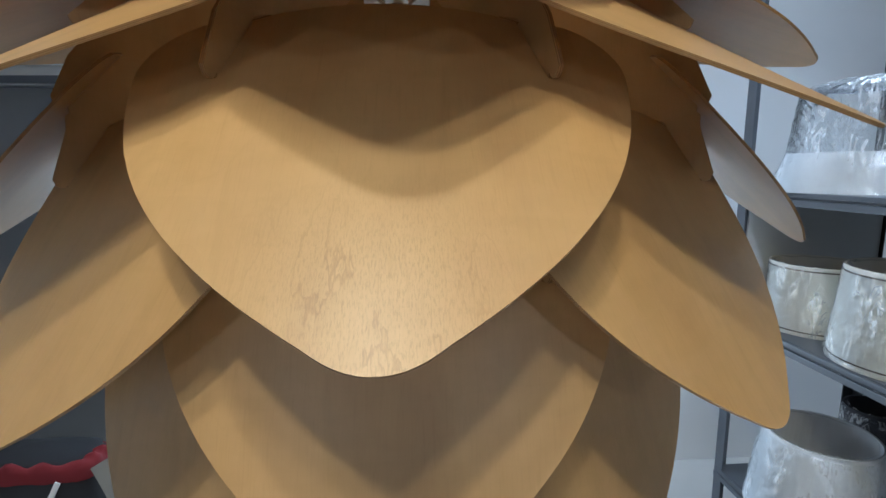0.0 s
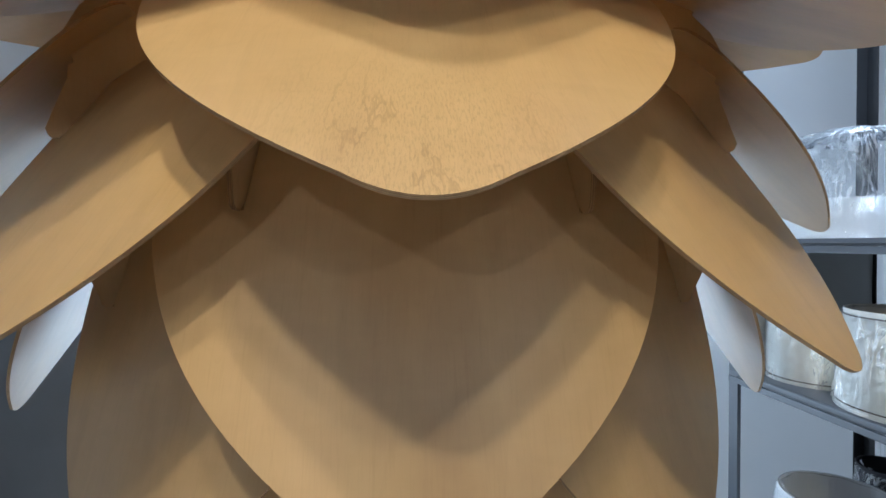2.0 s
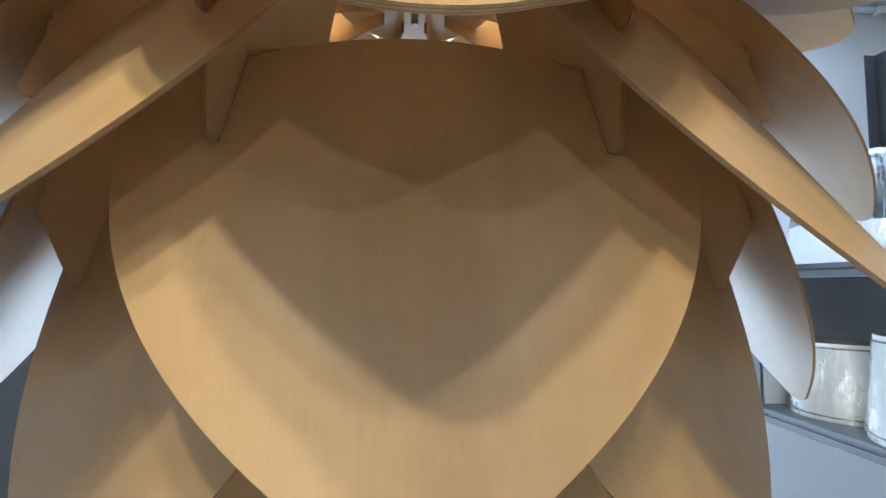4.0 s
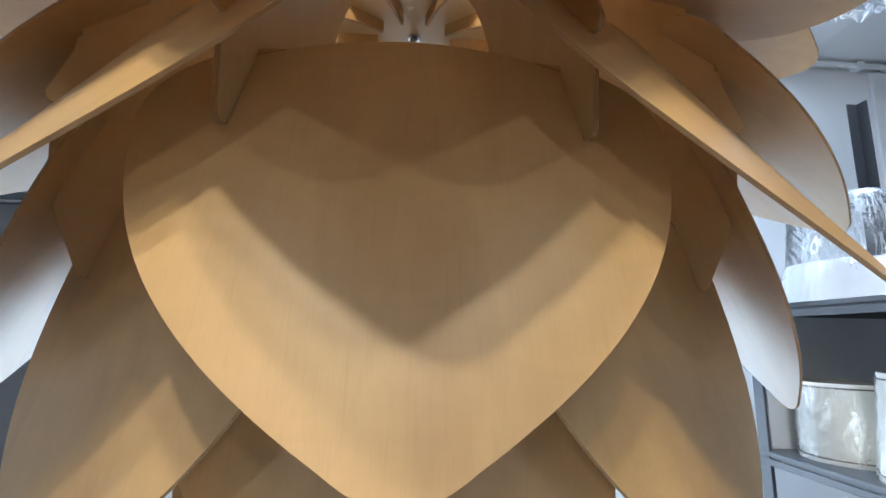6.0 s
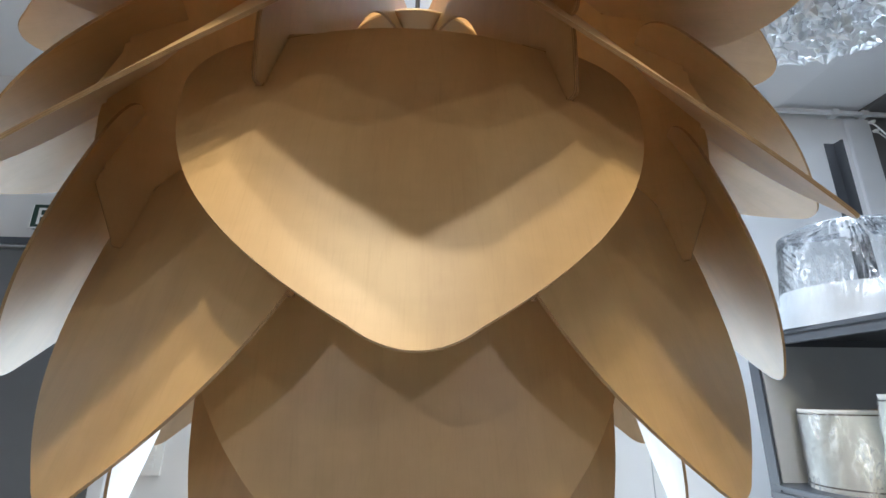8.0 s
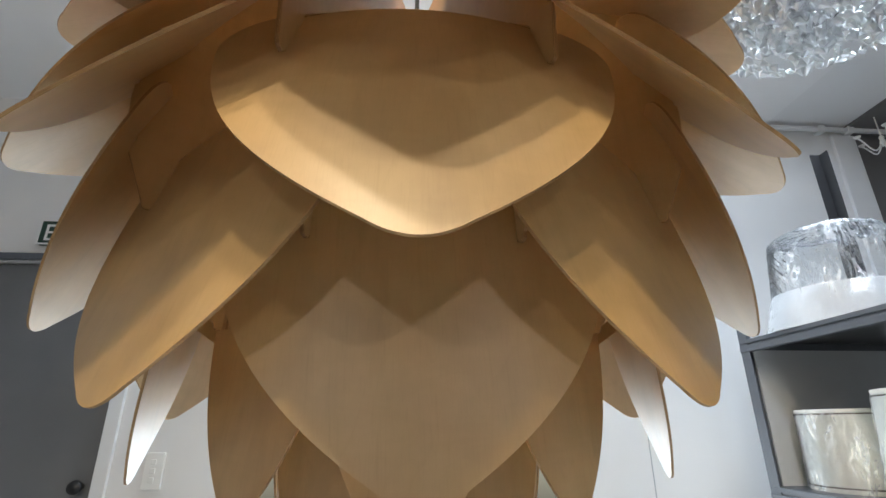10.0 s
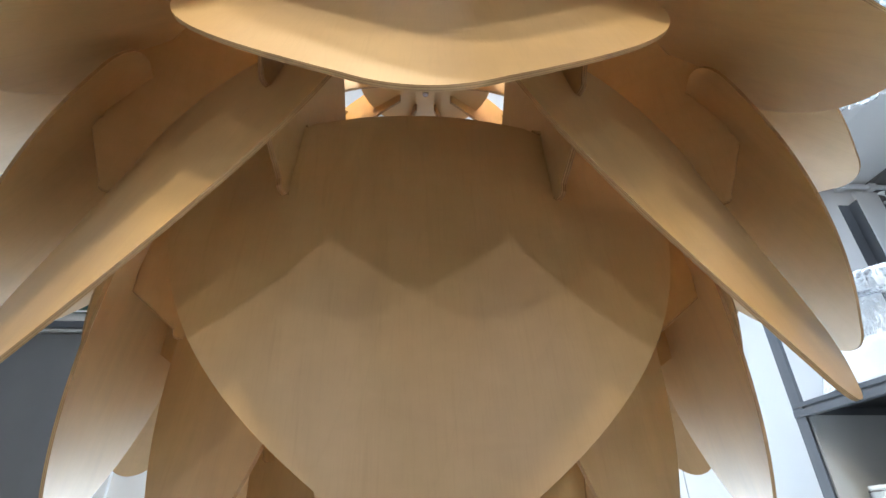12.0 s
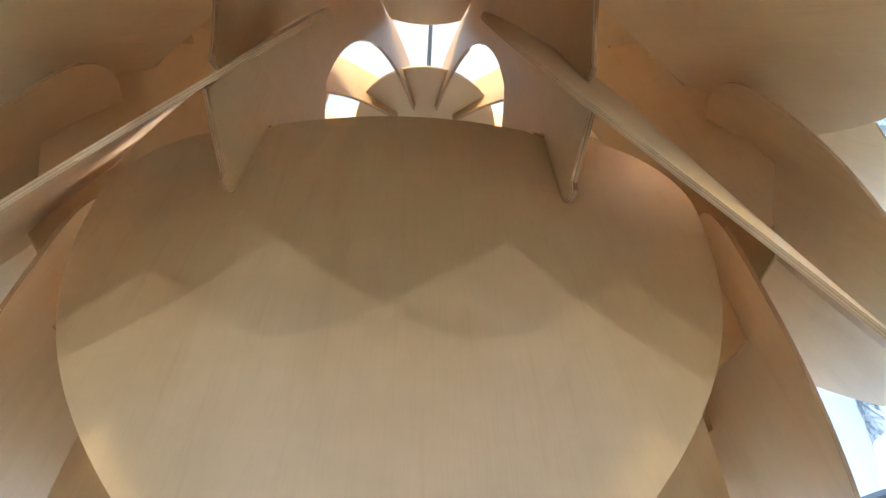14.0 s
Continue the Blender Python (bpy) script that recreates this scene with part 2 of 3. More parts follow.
# ---------------------------------------------------------------- building helpers


def part(name, bm, material, parent=None, label="", smooth=False):
    me = bpy.data.meshes.new(name)
    if smooth:
        for f in bm.faces:
            f.smooth = True
    bm.to_mesh(me)
    bm.free()
    for mt in material if isinstance(material, (list, tuple)) else (material,):
        me.materials.append(mt)
    ob = new(name, me)
    ob.parent = parent
    return tagged(ob, label)


def box(bm, x0, y0, z0, x1, y1, z1, bevel=0.0):
    g = bmesh.ops.create_cube(bm, size=1)["verts"]
    m = Matrix.LocRotScale(((x0 + x1) / 2, (y0 + y1) / 2, (z0 + z1) / 2), None, (x1 - x0, y1 - y0, z1 - z0))
    bmesh.ops.transform(bm, matrix=m, verts=g)
    if bevel:
        es = list({e for v in g for e in v.link_edges})
        bmesh.ops.bevel(bm, geom=es, offset=bevel, segments=2, affect="EDGES", profile=0.7)
    return bm


def box_part(name, dims, material, parent=None, label="", bevel=0.0):
    return part(name, box(bmesh.new(), *dims, bevel), material, parent, label)


def lathe(profile, seg=48, closed=False):
    """Turns a profile of (radius, height) round z."""
    bm = bmesh.new()
    rings = []
    for r, z in profile:
        rings.append([bm.verts.new((r * math.cos(2 * math.pi * i / seg), r * math.sin(2 * math.pi * i / seg), z)) for i in range(seg)])
    n = len(rings)
    for k in range(n if closed else n - 1):
        a, b = rings[k], rings[(k + 1) % n]
        for i in range(seg):
            j = (i + 1) % seg
            bm.faces.new((a[i], a[j], b[j], b[i]))
    if not closed:
        for ring, flip in ((rings[0], True), (rings[-1], False)):
            if profile[0 if flip else -1][0] > 1e-4:
                bm.faces.new(ring[::-1] if flip else ring)
    bmesh.ops.recalc_face_normals(bm, faces=bm.faces)
    return bm


def thing(name, at, label, category, group="", kind=""):
    ob = new(name)
    ob.location = at
    ob.empty_display_size = 0.05
    return tagged(ob, label, category, group, kind)


# ---------------------------------------------------------------- the room
XL, XR, YB, YF, ZC = -3.3, 4.3, 1.72, FRONT_Y, 3.02
BAY = 2.70        # the dark painted bay begins here
DOOR_R, DOOR_L, DOOR_H = -1.345, -2.35, 2.05
T = 0.12

floor = tagged(box_part("floor", (XL - T, YF - T, -0.1, XR + T, YB + T + 1.2, 0.0), FLOOR), "grey vinyl shop floor", "floor", kind="structure")
ceiling = tagged(box_part("ceiling", (XL - T, YF - T, ZC, BAY, YB + T + 1.2, ZC + 0.1), CEIL), "white painted shop ceiling", "ceiling", kind="structure")
tagged(box_part("ceiling_board", (XL, YF, ZC - 0.014, 2.17, YB, ZC - 0.0005), BOARD, bevel=0.003), "smooth white ceiling board, a step lower than the ceiling", "ceiling", kind="structure")
tagged(box_part("ceiling_bay", (BAY, YF - T, ZC - 0.02, XR + T, YB + T + 1.2, ZC + 0.1), DARKWALL), "dark grey painted ceiling of the side bay", "ceiling", kind="structure")

bm = bmesh.new()
box(bm, XL, YB, 0, DOOR_L, YB + T, ZC)
box(bm, DOOR_L, YB, DOOR_H, DOOR_R, YB + T, ZC)
box(bm, DOOR_R, YB, 0, WX0, YB + T, ZC)
box(bm, WX0, YB, 0, WX1, YB + T, WZ0)
box(bm, WX0, YB, WZ1, WX1, YB + T, ZC)
box(bm, WX1, YB, 0, BAY + 0.05, YB + T, ZC)
wall_back = tagged(part("wall_back", bm, WALL), "white painted wall with a door opening", "wall", kind="structure")
tagged(box_part("wall_bay", (BAY + 0.05, YB + 0.02, 0, XR, YB + T, ZC - 0.02), DARKWALL), "dark grey painted wall of the side bay", "wall", kind="structure")
tagged(box_part("corner_trim", (2.60, YB - 0.02, 0, BAY + 0.05, YB - 0.0005, ZC - 0.06), TRIM, bevel=0.004), "white corner trim at the end of the wall", "trim", kind="structure")
tagged(box_part("wall_left", (XL - T, YF, 0, XL, YB, ZC), WALL), "white painted side wall", "wall", kind="structure")
tagged(box_part("wall_right", (XR, YF, 0, XR + T, YB + T, ZC), WALL), "white painted side wall", "wall", kind="structure")
# unseen wall closing the room, with invented openings at the two front lamps
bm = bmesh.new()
box(bm, XL, YF - T, 0, XR, YF, FRONT_GAP_Z0)
box(bm, XL, YF - T, FRONT_GAP_Z1, XR, YF, ZC)
cuts = [XL] + [v for px in FRONT_LAMP_X for v in (px - FRONT_GAP_W / 2, px + FRONT_GAP_W / 2)] + [XR]
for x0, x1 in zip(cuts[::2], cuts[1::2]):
    box(bm, x0, YF - T, FRONT_GAP_Z0, x1, YF, FRONT_GAP_Z1)
tagged(part("wall_front", bm, WALL), "unseen white wall with two openings added for the front lamps", "wall", kind="structure")

# ---------------------------------------------------------------- door, trims and fittings of the back wall
door = thing("door_1", (DOOR_L, YB, 0), "charcoal painted flush door, closed, in white trim", "door", kind="structure")
box_part("leaf", (0.01, 0.03, 0.01, DOOR_R - DOOR_L - 0.01, 0.075, DOOR_H - 0.012), CHARCOAL, door, bevel=0.003)
box_part("architrave", (DOOR_R - DOOR_L - 0.004, -0.018, 0, DOOR_R - DOOR_L + 0.055, 0.10, DOOR_H + 0.0), TRIM, door, bevel=0.004)
box_part("architrave", (-0.055, -0.018, 0, 0.004, 0.10, DOOR_H), TRIM, door, bevel=0.004)
box_part("head", (-0.6, -0.026, DOOR_H + 0.002, DOOR_R - DOOR_L + 0.055, 0.10, DOOR_H + 0.035), STEEL, door, "slate grey head rail", bevel=0.004)

knob = part("knob", lathe([(0.0001, -0.028), (0.012, -0.028), (0.012, 0.0), (0.024, 0.006), (0.030, 0.020), (0.026, 0.034), (0.0001, 0.038)], 24), BLACK, door, "round black door knob", smooth=True)
knob.matrix_basis = pose(DOOR_R - DOOR_L - 0.065, 0.0, 1.03, 90, 0, 0)

# exit sign over the door
sign = thing("exit_sign", (-1.86, YB, Z0 + U * 1.04), "dark green exit sign with white letters over the door", "sign")
box_part("panel", (0, -0.03, 0, 0.30, 0.001, 0.125), GREEN, sign, bevel=0.004)
for dims in ((0.0, -0.034, -0.004, 0.30, -0.028, 0.004), (0.0, -0.034, 0.121, 0.30, -0.028, 0.129), (-0.004, -0.034, -0.004, 0.004, -0.028, 0.129), (0.296, -0.034, -0.004, 0.304, -0.028, 0.129)):
    box_part("border", dims, WHITE, sign)
fc = bpy.data.curves.new("letters", "FONT")
fc.body, fc.size, fc.extrude, fc.align_x = "EXIT", 0.125, 0.001, "CENTER"
letters = new("letters", fc)
letters.data.materials.append(WHITE)
letters.parent = sign
letters.matrix_basis = pose(0.15, -0.032, 0.018, 90, 0, 0) @ Matrix.Diagonal((1.0, 1.0, 1.0, 1))

# switch plate
sw = thing("light_switch", (U * -2.085, YB, Z0 + U * -0.99), "white wall plate with three rocker switches", "switch")
box_part("plate", (0, -0.012, 0, 0.082, 0.001, 0.15), WHITE, sw, bevel=0.004)
for i in range(3):
    box_part("rocker", (0.030, -0.018, 0.028 + 0.036 * i, 0.052, -0.010, 0.050 + 0.036 * i), WHITE, sw, bevel=0.003)

# narrow joint between the wall panels
JOINT = painted("grey_joint", (0.4, 0.42, 0.44))
tagged(box_part("trim", (U * 2.10 - 0.0015, YB - 0.004, 0.0, U * 2.10 + 0.0015, YB + 0.002, Z0 + 0.08), JOINT), "thin grey joint between wall panels", "trim", kind="structure")

# frosted window in the back wall
win = thing("window_1", ((WX0 + WX1) / 2, YB, WZ0), "frosted window glowing with daylight, in thin dark frame", "window", kind="structure")
WW, WH = (WX1 - WX0) / 2, WZ1 - WZ0
for sx in (-1, 1):
    box_part("stile", (sx * WW - 0.004, -0.003, 0, sx * WW + 0.004, 0.05, WH), STEEL, win, bevel=0.001)
box_part("rail", (-WW, -0.008, -0.008, WW, 0.06, 0.008), STEEL, win, bevel=0.001)
box_part("rail", (-WW, -0.008, WH - 0.008, WW, 0.06, WH + 0.008), TRIM, win, bevel=0.001)

# conduit along the top of the back wall
cond = thing("conduit", (0, YB - 0.02, ZC - 0.035), "white electrical conduit along the top of the wall", "conduit")
box_part("pipe", (0.9, -0.03, -0.012, XR - 0.02, -0.006, 0.012), TRIM, cond, bevel=0.006)
for x in (1.55, 2.50, 2.69):
    box_part("clip", (x, -0.036, -0.02, x + 0.04, 0.021, 0.02), TRIM, cond, bevel=0.003)

# ---------------------------------------------------------------- the pendant lamp of plywood petals
# rows from the top: radius and height of the peg that holds the petal, and the petal's lean from upright
ROW = [
    (0.395, 0.606, 83.0, 0),
    (0.495, 0.580, 75.0, 1),
    (0.5891, 0.5077, 66.34, 0),
    (0.6571, 0.4007, 56.13, 1),
    (0.6953, 0.2673, 42.01, 0),
    (0.7083, 0.1292, 32.43, 1),
    (0.6901, -0.0000, 19.72, 0),
    (0.6384, -0.1470, 14.26, 1),
    (0.5656, -0.2607, 4.87, 0),
    (0.4753, -0.3609, 3.58, 1),
    (0.3850, -0.4350, 1.0, 0),
    (0.3000, -0.5300, 0.5, 1),
]
FINS, HALF = 10, radians(18)
BEND, EASE, FLARE = 0.4856, -0.3545, -0.0873  # curvature across, its easing to the tip, outward flare
LOBE = 0.1308
LONG, SLOT = 0.386, 0.145  # petal below and above the end of its slots
FIN_T, PETAL_T = 0.0042, 0.0026


def half_width(s):
    """Half the petal's width at s below the slots' ends, in plan units: rounded shoulders, swelling sides, blunt tip."""
    if s < -0.025:
        q = min(1.0, (-0.025 - s) / 0.12)
        return 0.3195 - LOBE * (1 - math.sqrt(max(0.0, 1 - q * q)))
    side = 0.3165 - 0.1425 * s - 0.8004 * s ** 2 - 2.1154 * s ** 3
    if s > 0.362:
        return 0.0597 * math.sqrt(max(0.0, (LONG - s) / (LONG - 0.362)))
    return side


def petal_mesh(row, skew=0.0):
    R, z, lean, _ = ROW[row]
    # the three lowest rows carry narrow petals
    wide, long_ = {9: (0.5036, 0.8548), 10: (0.50, 0.83), 11: (0.46, 0.80)}.get(row, (1.0, 1.0))
    lean, R = radians(lean), (R - 0.007) * U
    along = Vector((0, -math.sin(lean), -math.cos(lean)))
    inward = Vector((0, math.cos(lean), -math.sin(lean)))
    ws, y0 = R * math.sin(HALF), R * math.cos(HALF)
    rho = U / BEND
    base = Vector((0, -y0, U * z)) - (rho - math.sqrt(rho ** 2 - ws ** 2)) * inward
    slot_w = rho * math.asin(ws / rho)

    def place(s, w, d):
        """s down from the slots' ends, w across, d into the sheet, in metres; the bend eases towards the tip."""
        k = BEND / U * max(0.05, 1 + EASE * s / (LONG * U))
        a, r = (w + skew * s) * k, 1 / k - d
        return base + along * s + Vector((r * math.sin(a), 0, 0)) + inward * (1 / k - r * math.cos(a) + FLARE / U * s * s / 2)

    def slot_at(s):
        """Across-width place where the radial fin crosses the sheet."""
        lo, hi = 0.2 * slot_w, 2.0 * slot_w
        for _ in range(30):
            mid = (lo + hi) / 2
            p = place(s, mid, 0)
            if p.x < -p.y * math.tan(HALF):
                lo = mid
            else:
                hi = mid
        return (lo + hi) / 2

    slot = 0.080 if row == 0 else SLOT
    ss = [-slot + slot * k / 10 for k in range(10)]
    ss += [0.0, 0.0005] + [LONG * (1 - (1 - k / 30) ** 1.7) for k in range(1, 30)] + [LONG * 0.9995]
    gap = 0.5 * FIN_T + 0.0010
    frac = None
    bm = bmesh.new()
    uv = bm.loops.layers.uv.new("UVMap")
    grid, flat = [], {}
    for s in ss:
        h = max(half_width(s) * wide, 0.004) * U
        s = s * long_ if s > 0 else s
        if s <= 0:
            c = min(slot_at(s * U), h - 0.02)
            g = gap
            frac = (c / h, g / h)
        else:
            c, g = frac[0] * h, frac[1] * h
        cols = [h * -1 + (h - c - g) * k / 5 for k in range(6)] + [-(c - g) + 2 * (c - g) * k / 12 for k in range(13)] + [c + g + (h - c - g) * k / 5 for k in range(6)]
        line = []
        for w in cols:
            pair = []
            # the upper edge bows down towards the slots
            bow = 0.017 * U * min(1.0, (w / c) ** 2) * (s / slot) ** 2 if s < 0 else 0.0
            for d in (0.0, PETAL_T):
                v = bm.verts.new(place(s * U + bow, w, d))
                flat[v] = (w, s * U)
                pair.append(v)
            line.append(pair)
        grid.append((s, line))
    gaps = (5, 18)
    for (s0, a), (s1, b) in zip(grid, grid[1:]):
        for j in range(len(a) - 1):
            if j in gaps and s1 <= 0.0:
                continue
            for d in (0, 1):
                q = (a[j][d], a[j + 1][d], b[j + 1][d], b[j][d])
                f = bm.faces.new(q if d == 1 else q[::-1])
                f.smooth = True
                for lp in f.loops:
                    lp[uv].uv = flat[lp.vert]
    pair_of = {p[0]: p[1] for _, ln in grid for p in ln}
    outer = [e for e in bm.edges if len(e.link_faces) == 1 and e.verts[0] in pair_of and e.verts[1] in pair_of]
    for e in bm.edges:
        if len(e.link_faces) == 1:
            e.smooth = False
    for e in outer:
        a, b = e.verts
        f = bm.faces.new((a, b, pair_of[b], pair_of[a]))
        f.material_index = 1
        for lp in f.loops:
            lp[uv].uv = (0.0 if lp.vert in pair_of else 1.0, flat[lp.vert][1])
    bmesh.ops.recalc_face_normals(bm, faces=bm.faces)
    me = bpy.data.meshes.new("petal")
    bm.to_mesh(me)
    bm.free()
    me.materials.append(VENEER)
    me.materials.append(PLY)
    return me


def fin_mesh():
    """One radial fin: stepped outside with a peg for each row, arched inside over the bulb."""
    pts = [(0.03, 0.66), (0.20, 0.665), (0.33, 0.645)]
    for k, (R, z, lean, _) in enumerate(ROW):
        low = radians(lean)
        if k > 0:
            pr, pz_ = ROW[k - 1][0], ROW[k - 1][1]
            pts.append((pr - 0.011, pz_ - 0.012))
            if k >= 5:
                # upright heel under the petal, then a straight run to the next tooth
                slope = math.tan(radians(ROW[k - 1][2]))
                pts += [(pr + min(-0.0045, 0.018 * slope - 0.013), pz_ - 0.018), (pr + min(-0.0035, 0.040 * slope - 0.015), pz_ - 0.040)]
            else:
                pts.append(((pr - 0.008) * 0.62 + (R + 0.010) * 0.38 + 0.006, pz_ * 0.62 + z * 0.38))
        tx, tz = R + 0.009, z
        pts += [(tx + 0.004 * math.sin(low), tz + 0.014), (tx - 0.0012, tz + 0.004), (tx - 0.006, tz), (R - 0.006, tz - 0.0005), (R - 0.0095, tz + 0.004)]
    pts += [(0.275, -0.530), (0.262, -0.50), (0.285, -0.43), (0.35, -0.27), (0.418, -0.11), (0.447, 0.0)]
    for k in range(17):
        a = math.pi / 2 * k / 16
        pts.append((0.098 + 0.372 * max(0.0, math.cos(a)) ** 0.8, 0.08 + 0.45 * math.sin(a) ** 1.15))
    pts += [(0.098, 0.5595)]
    bm = bmesh.new()
    uv = bm.loops.layers.uv.new("UVMap")
    f = bm.faces.new([bm.verts.new((U * r, -FIN_T / 2, U * z)) for r, z in pts])
    ext = bmesh.ops.extrude_face_region(bm, geom=[f])
    bmesh.ops.translate(bm, vec=(0, FIN_T, 0), verts=[v for v in ext["geom"] if isinstance(v, bmesh.types.BMVert)])
    rim = [e for e in bm.edges if len(e.link_faces) == 2 and abs(e.verts[0].co.y - e.verts[1].co.y) < 1e-6]
    bmesh.ops.bevel(bm, geom=rim, offset=0.0007, segments=2, affect="EDGES")
    bmesh.ops.recalc_face_normals(bm, faces=bm.faces)
    for f in bm.faces:
        side = abs(f.normal.y) < 0.95
        f.material_index = 1 if side else 0
        for lp in f.loops:
            c = lp.vert.co
            lp[uv].uv = (c.y / FIN_T + 0.5, c.z) if side else (c.x + 0.3, c.z)
    bmesh.ops.triangulate(bm, faces=[f for f in bm.faces if len(f.verts) > 4])
    me = bpy.data.meshes.new("fin")
    bm.to_mesh(me)
    bm.free()
    me.materials.append(VENEER)
    me.materials.append(PLY)
    return me


lamp = thing("pendant_lamp", (0, 0, Z0), "large pendant lamp of bent birch plywood petals in stepped rows", "pendant lamp")
fm = fin_mesh()
for i in range(FINS):
    f = new("fin", fm)
    f.parent = lamp
    f.matrix_basis = pose(0, 0, 0, 0, 0, -90 + 18 + 36 * i)
rnd = random.Random(4)
for r in range(len(ROW)):
    me = petal_mesh(r)
    for i in range(5):
        mesh = petal_mesh(r, 0.037) if (r, i) == (8, 0) else me
        if (r, i) == (4, 0):
            mesh = me.copy()
            mesh.materials[0] = FIGURED
        p = new("petal", mesh)
        p.parent = lamp
        if mesh.materials[0] is FIGURED:
            tagged(p, "petal with flame-figured, open-pored veneer")
        p.matrix_basis = pose(0, 0, 0, 0, 0, 72 * i + 36 * ROW[r][3] + rnd.uniform(-0.25, 0.25))


def disc(r, z0, z1, seg=40):
    b = 0.0012
    return lathe([(0.0001, z0), (r - b, z0), (r, z0 + b), (r, z1 - b), (r - b, z1), (0.0001, z1)], seg)


part("hub_plate", disc(0.205 * U, 0.560 * U, 0.560 * U + 0.005), VENEER, lamp)
part("stud", lathe([(0.0001, 0.500 * U), (0.0045, 0.500 * U), (0.0052, 0.503 * U), (0.0052, 0.555 * U), (0.009, 0.556 * U), (0.009, 0.561 * U), (0.0001, 0.561 * U)], 20), CHROME, lamp, "short steel stud with a washer")
part("cord", lathe([(0.0001, 0.66 * U), (0.004, 0.66 * U), (0.004, ZC - 0.03 - Z0), (0.0001, ZC - 0.03 - Z0)], 12), BLACK, lamp, "black hanging cord")
part("canopy", lathe([(0.0001, ZC - 0.035 - Z0), (0.05, ZC - 0.035 - Z0), (0.06, ZC - 0.03 - Z0), (0.06, ZC - Z0), (0.0001, ZC - Z0)], 24), WHITE, lamp, "white ceiling cup")

# ---------------------------------------------------------------- shelf rack with wrapped lampshades
SX, SXB, SY, SYN = U * 2.245, U * 3.30, U * 1.90, -1.35
SH = [Z0 + U * z for z in (0.0, -0.89, -2.05)]
rack = thing("shelf_rack", (0, 0, 0), "slate grey steel shelving rack against the wall, stocked with shades", "shelf rack")


def angle_post(x, y, top, dx, dy, mat, name="upright"):
    bm = bmesh.new()
    w, t = 0.046, 0.003
    box(bm, min(x, x + dx * w), min(y, y + dy * t), 0, max(x, x + dx * w), max(y, y + dy * t), top)
    box(bm, min(x, x + dx * t), min(y + dy * t, y + dy * w), 0, max(x, x + dx * t), max(y + dy * t, y + dy * w), top)
    return part(name, bm, mat, rack)


TOP = Z0 + U * 1.52
for y, d in ((SY, -1), (SYN, 1)):
    angle_post(SX, y, TOP, 1, d, STEEL)
    angle_post(SXB, y + (0.02 if d < 0 else 0), TOP, -1, d, BLACK)
for z in SH + [0.12]:
    bm = bmesh.new()
    box(bm, SX + 0.010, SYN + 0.004, z - 0.006, SXB - 0.004, SY - 0.004, z, 0.001)
    # stepped front: narrow upper band, a groove, a wider lower lip
    box(bm, SX - 0.002, SYN + 0.002, z - 0.014, SX + 0.008, SY - 0.002, z - 0.0005, 0.002)
    box(bm, SX + 0.004, SYN + 0.002, z - 0.022, SX + 0.008, SY - 0.002, z - 0.0145)
    box(bm, SX - 0.005, SYN + 0.002, z - 0.044, SX + 0.006, SY - 0.002, z - 0.0225, 0.003)
    box(bm, SX + 0.007, SYN + 0.002, z - 0.044, SX + 0.020, SY - 0.002, z - 0.040)
    box(bm, SX + 0.022, SY - 0.026, z - 0.036, SXB - 0.02, SY - 0.022, z - 0.007)
    board = part("shelf", bm, STEEL, rack)
    # thin layer that makes each board's underside blacker than its front
    box_part("underside", (SX + 0.022, SYN + 0.006, z - 0.0125, SXB - 0.006, SY - 0.028, z - 0.0070), BLACK, board, "black underside of the board")

box_part("end_panel", (SX + 0.04, SY - 0.012, SH[1] + 0.002, SXB - 0.004, SY - 0.006, SH[0] - 0.0075), PANEL, rack, "mid grey end panel")


